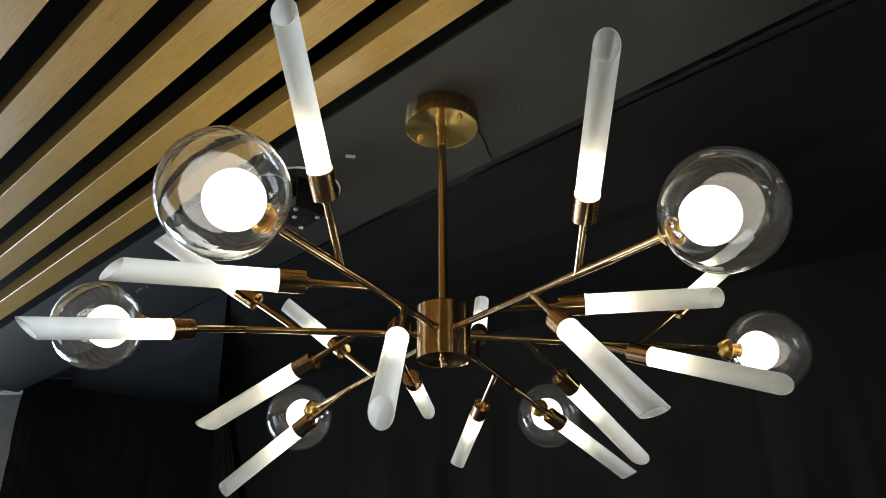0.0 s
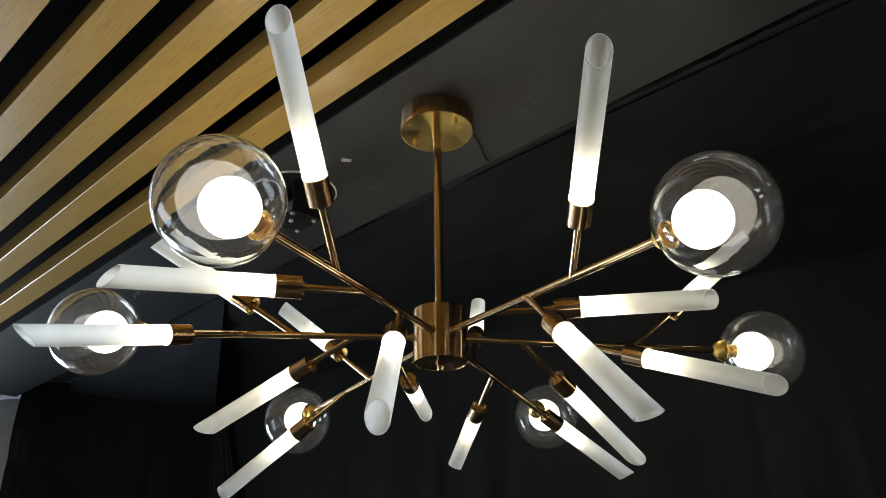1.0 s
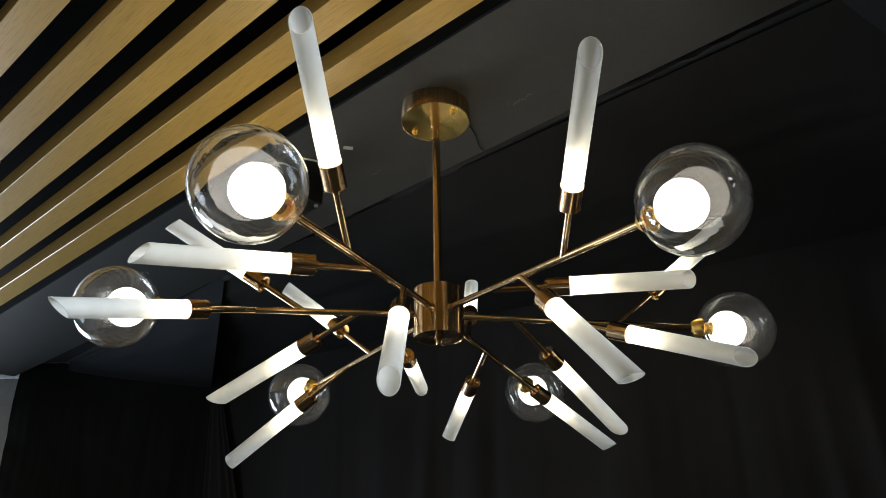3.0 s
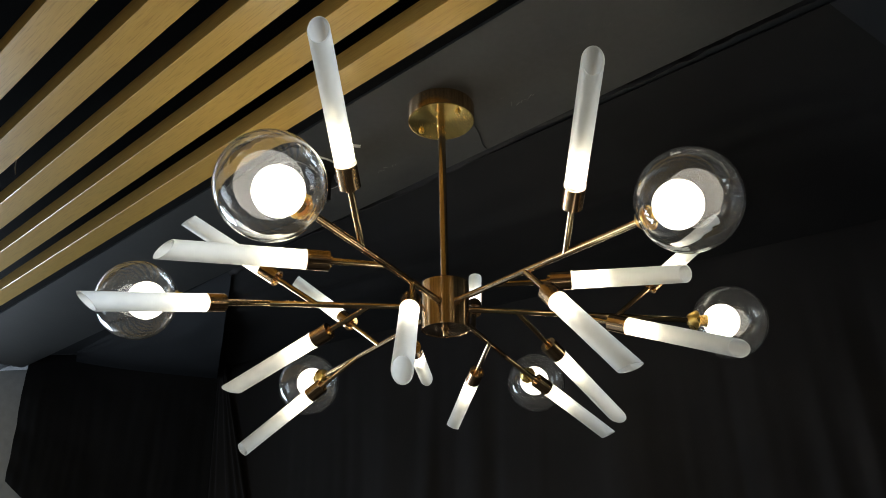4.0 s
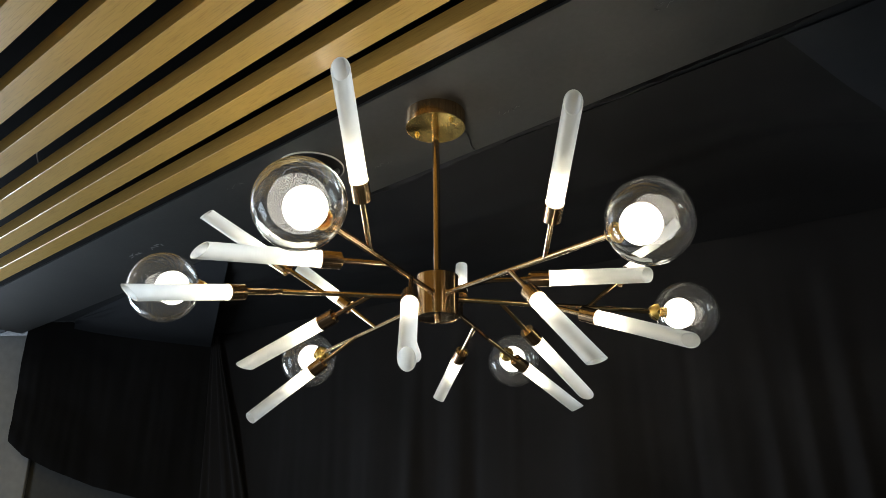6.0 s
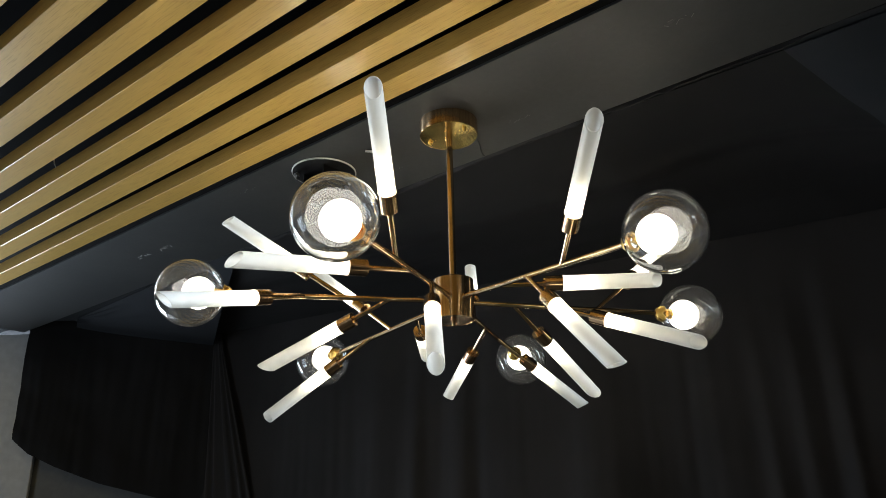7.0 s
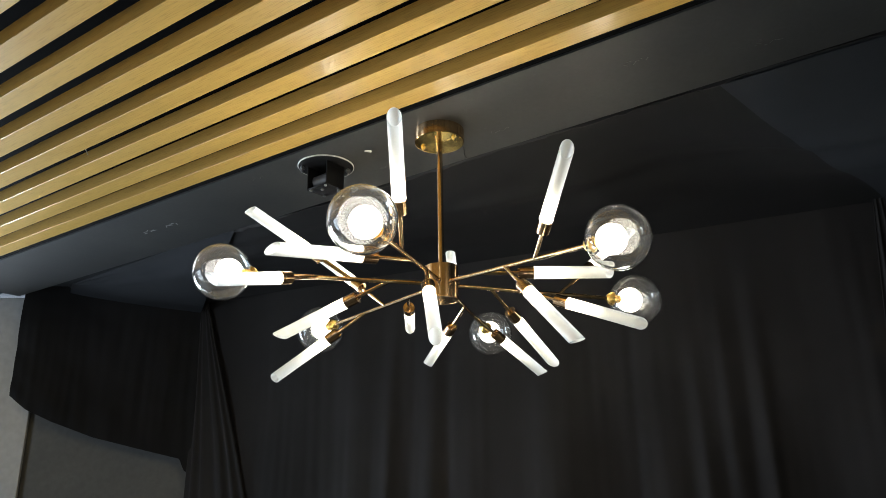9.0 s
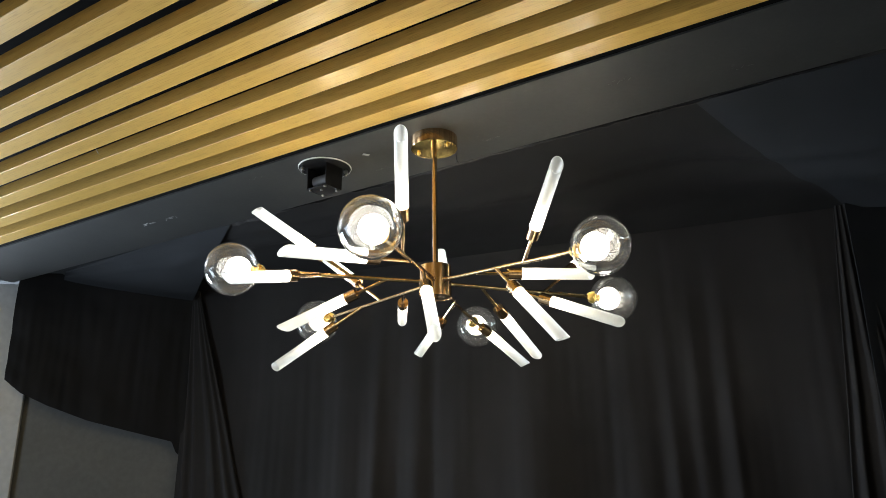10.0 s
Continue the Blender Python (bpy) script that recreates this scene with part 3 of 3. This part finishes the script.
for heading, offset, slope, phi, branches in ARMS:
    th = radians(heading)
    side = Vector((-math.sin(th), math.cos(th), 0))
    axis = Vector((math.cos(th), math.sin(th), slope)).normalized()
    root = Vector((AXIS.x, AXIS.y, ARM_Z)) + side * offset
    upv = axis.cross(side)
    out = 1.0 / math.sqrt(1 + slope * slope)

    def on_arm(s):
        return root + Vector((math.cos(th), math.sin(th), slope)) * s

    arm_end = GLOBE_D - GLOBE_R - 0.014
    p0 = on_arm(HUB_R - 0.006)
    length = (on_arm(arm_end) - p0).length
    arm = part("arm", lathe([(0.0, 0.0), (ARM_R, 0.0), (ARM_R, length), (0.0, length)], 20), BRASS_ROD, lamp, "slim brass arm", along(local(p0), axis))
    part("ferrule", lathe([(ARM_R, 0.004), (0.0074, 0.004), (0.0080, 0.0052), (0.0080, 0.0085), (0.0070, 0.0105), (ARM_R, 0.0105)], 20), BRASS_ROD, arm)
    # globe at the arm's end
    g = on_arm(GLOBE_D)
    gm = along(local(g), axis)
    globe = new("globe", globe_data)
    globe.parent, globe.matrix_local = lamp, gm
    tagged(globe, "clear blown glass globe")
    globe.visible_shadow = False
    bulb = new("bulb", bulb_data)
    bulb.parent = globe
    tagged(bulb, "lit opal white bulb")
    bulb_base = new("bulb_base", bulb_base_data)
    bulb_base.parent = globe
    tagged(bulb_base, "golden threaded bulb base")
    neck = new("globe_socket", globe_neck_data)
    neck.parent, neck.matrix_local = lamp, gm @ Matrix.Translation((0, 0, -GLOBE_R + 0.0025))
    tagged(neck, "flared golden brass cup")
    # three branches, a third of a turn apart
    for j, (ds, db, dr, di, dl, mouth) in enumerate(branches):
        ro, inc = radians(phi - 120 * j + dr), radians(43.13 + di)
        d = axis * math.cos(inc) + math.sin(inc) * (side * math.sin(ro) + upv * math.cos(ro))
        J = on_arm(STEPS[j] + ds)
        b = 0.1002 + db
        branch = part("branch", lathe([(0.0, -0.001), (BRANCH_R, -0.001), (BRANCH_R, b + 0.003), (0.0, b + 0.003)], 16), BRASS_ROD, lamp, "thin brass branch rod", along(local(J), d))
        S = J + d * b
        # the mouth's direction fixes the turn of socket and tube about their axis
        mv = Vector(mouth)
        xv = (mv - d * mv.dot(d)).normalized()
        yv = d.cross(xv)
        rot = Matrix((xv, yv, d)).transposed().to_4x4()
        cup = new("socket", socket_data)
        cup.parent, cup.matrix_local = lamp, Matrix.Translation(local(S)) @ rot
        tagged(cup, "brushed brass lamp cup")
        for a in (70, 250):
            sc = new("screw", screw_data)
            sc.parent = cup
            sc.matrix_local = pose(0, 0, 0, 0, 0, a) @ pose(0.0105, 0, 0.0025, 180)
        glass_len = REACH + dl - SOCKET_L
        tube = part("glass_tube", tube_bm(glass_len + 0.006, 43.0), FROSTED, lamp, "frosted glass tube with slanted open end", Matrix.Translation(local(S + d * (SOCKET_L - 0.006))) @ rot)
        tube.visible_shadow = False
        led = new("led_lamp", led_data)
        led.parent, led.matrix_local = tube, Matrix.Translation((0, 0, 0.010))
        tagged(led, "lit warm white capsule lamp")


# ---- small things on the black panel ----
def hall(x, y, z):
    return HALL @ Vector((x, y, z))


def bracket():
    """Round mounting plate with studs and a hanging black steel box bracket."""
    c = hall(-1.180, 0.930, CEIL)
    base = tagged(new("mounting_bracket"), "black steel mounting bracket with round plate bolted to the panel", "bracket")
    base.matrix_world = Matrix.Translation(c) @ pose(0, 0, 0, 0, 0, -42)
    plate = part("plate", lathe([(0.0, 0.0), (0.089, 0.0), (0.090, -0.001), (0.090, -0.0025), (0.089, -0.004), (0.0, -0.004)], 56), BLACK_METAL, base, "round black plate")
    part("rim", lathe([(0.0895, 0.0), (0.0915, 0.0), (0.0918, -0.002), (0.0905, -0.0042), (0.0890, -0.0042), (0.0890, -0.003), (0.0897, -0.0028)], 56), PAPER, plate, "pale worn rim")
    for x, y in ((-0.049, -0.058), (0.010, 0.049), (0.050, 0.052), (-0.06, 0.04)):
        stud = part("stud", lathe([(0.0, -0.003), (0.0035, -0.003), (0.0035, -0.026), (0.0, -0.027)], 12), STEEL, base, "", Matrix.Translation((x, y, 0)))
        part("nut", lathe([(0.0035, -0.008), (0.0078, -0.008), (0.0078, -0.016), (0.0035, -0.016)], 6), STEEL, stud)
    for x in (-0.044, 0.044):
        part("cheek", box_bm(x - 0.002, x + 0.002, -0.038, 0.038, -0.084, -0.0035, 0.0008), BLACK_METAL, base)
    part("base_web", box_bm(-0.0418, 0.0418, -0.038, 0.038, -0.084, -0.080, 0.0008), BLACK_METAL, base)
    part("back_web", box_bm(-0.0418, 0.0418, 0.034, 0.038, -0.0795, -0.03, 0.0008), BLACK_METAL, base)
    part("roller", lathe([(0.0, -0.036), (0.020, -0.036), (0.022, -0.034), (0.022, 0.034), (0.020, 0.036), (0.0, 0.036)], 28), GREY_METAL, base, "dull grey roller between the cheeks", pose(0, -0.004, -0.052, 0, 90))
    for x, y in ((-0.034, -0.030), (0.034, -0.030), (-0.034, 0.028), (0.0, -0.012), (0.034, 0.028)):
        part("bolt", lathe([(0.0, -0.0835), (0.0052, -0.0835), (0.0052, -0.0875), (0.0035, -0.089), (0.0, -0.089)], 12), STEEL, base, "", Matrix.Translation((x, y, 0)))
    return base


bracket()


def cable(name, pts, r, material, label, category):
    cu = bpy.data.curves.new(name, "CURVE")
    cu.dimensions, cu.bevel_depth, cu.bevel_resolution = "3D", r, 3
    sp = cu.splines.new("BEZIER")
    sp.bezier_points.add(len(pts) - 1)
    for bp, p in zip(sp.bezier_points, pts):
        bp.co = p
        bp.handle_left_type = bp.handle_right_type = "AUTO"
    tmp = bpy.data.objects.new("tmp", cu)
    me = bpy.data.meshes.new_from_object(tmp)
    bpy.data.objects.remove(tmp)
    me.name = name
    me.materials.append(material)
    for p in me.polygons:
        p.use_smooth = True
    return tagged(new(name, me), label, category)


cable("cable", [(0.062, 1.245, CEIL - 0.002), (0.082, 1.31, CEIL - 0.0025), (0.094, 1.372, CEIL - 0.002), (0.12, 1.42, CEIL + 0.02)], 0.002, CABLE, "thin black cable from the canopy over the panel edge", "cable")
# a scrap of tape
for x, y, turn, w in ((-0.995, 0.923, 15, 0.022), ):
    thing("tape_scrap", box_bm(-w / 2, w / 2, -0.006, 0.006, -0.0015, 0, 0.0004), PAPER, "small white scrap of tape stuck to the panel", "tape", m=Matrix.Translation(hall(x, y, CEIL - 0.0002)) @ pose(0, 0, 0, 0, 0, turn))
cable("wire", [hall(-1.75, 0.425, 2.70), hall(-1.735, 0.420, 2.64), hall(-1.70, 0.415, 2.596)], 0.0012, PAPER, "thin pale wire end hanging between two slats", "wire")


def chalk_mark(x, y, seed, material, size=1.0):
    """A few faint strokes rubbed on the panel."""
    rng = random.Random(seed)
    bm = bmesh.new()
    for k in range(6):
        w, px, py = rng.uniform(0.004, 0.016), 0.012 * k + rng.uniform(-0.003, 0.003), rng.uniform(-0.008, 0.008)
        m = pose(px - 0.03, py, -0.0006, 0, 0, rng.uniform(-60, 60)) @ Matrix.Diagonal((w * size, 0.0014 * size, 0.0008, 1))
        bmesh.ops.create_cube(bm, size=1, matrix=m)
    return thing("chalk_mark", bm, material, "faint grey chalk strokes rubbed on the black panel", "chalk mark", "marks on the panel", m=HALL @ pose(x, y, CEIL), smooth=False)


CHALK = dull_material("grey_chalk", (0.10, 0.10, 0.10), (0.20, 0.20, 0.19), 0.9, 60.0)
for x, y, seed in ((-1.02, 1.045, 1), (-0.588, 1.050, 2), (0.176, 1.040, 3), (-1.437, 0.86, 4), (-0.12, 0.93, 5)):
    chalk_mark(x, y, seed, CHALK)
WHITE_CHALK = dull_material("white_chalk", (0.30, 0.30, 0.30), (0.50, 0.50, 0.49), 0.9, 60.0)
for x, y, seed in ((-2.163, 0.962, 11), (-2.034, 0.967, 12)):
    chalk_mark(x, y, seed, WHITE_CHALK, 2.0)
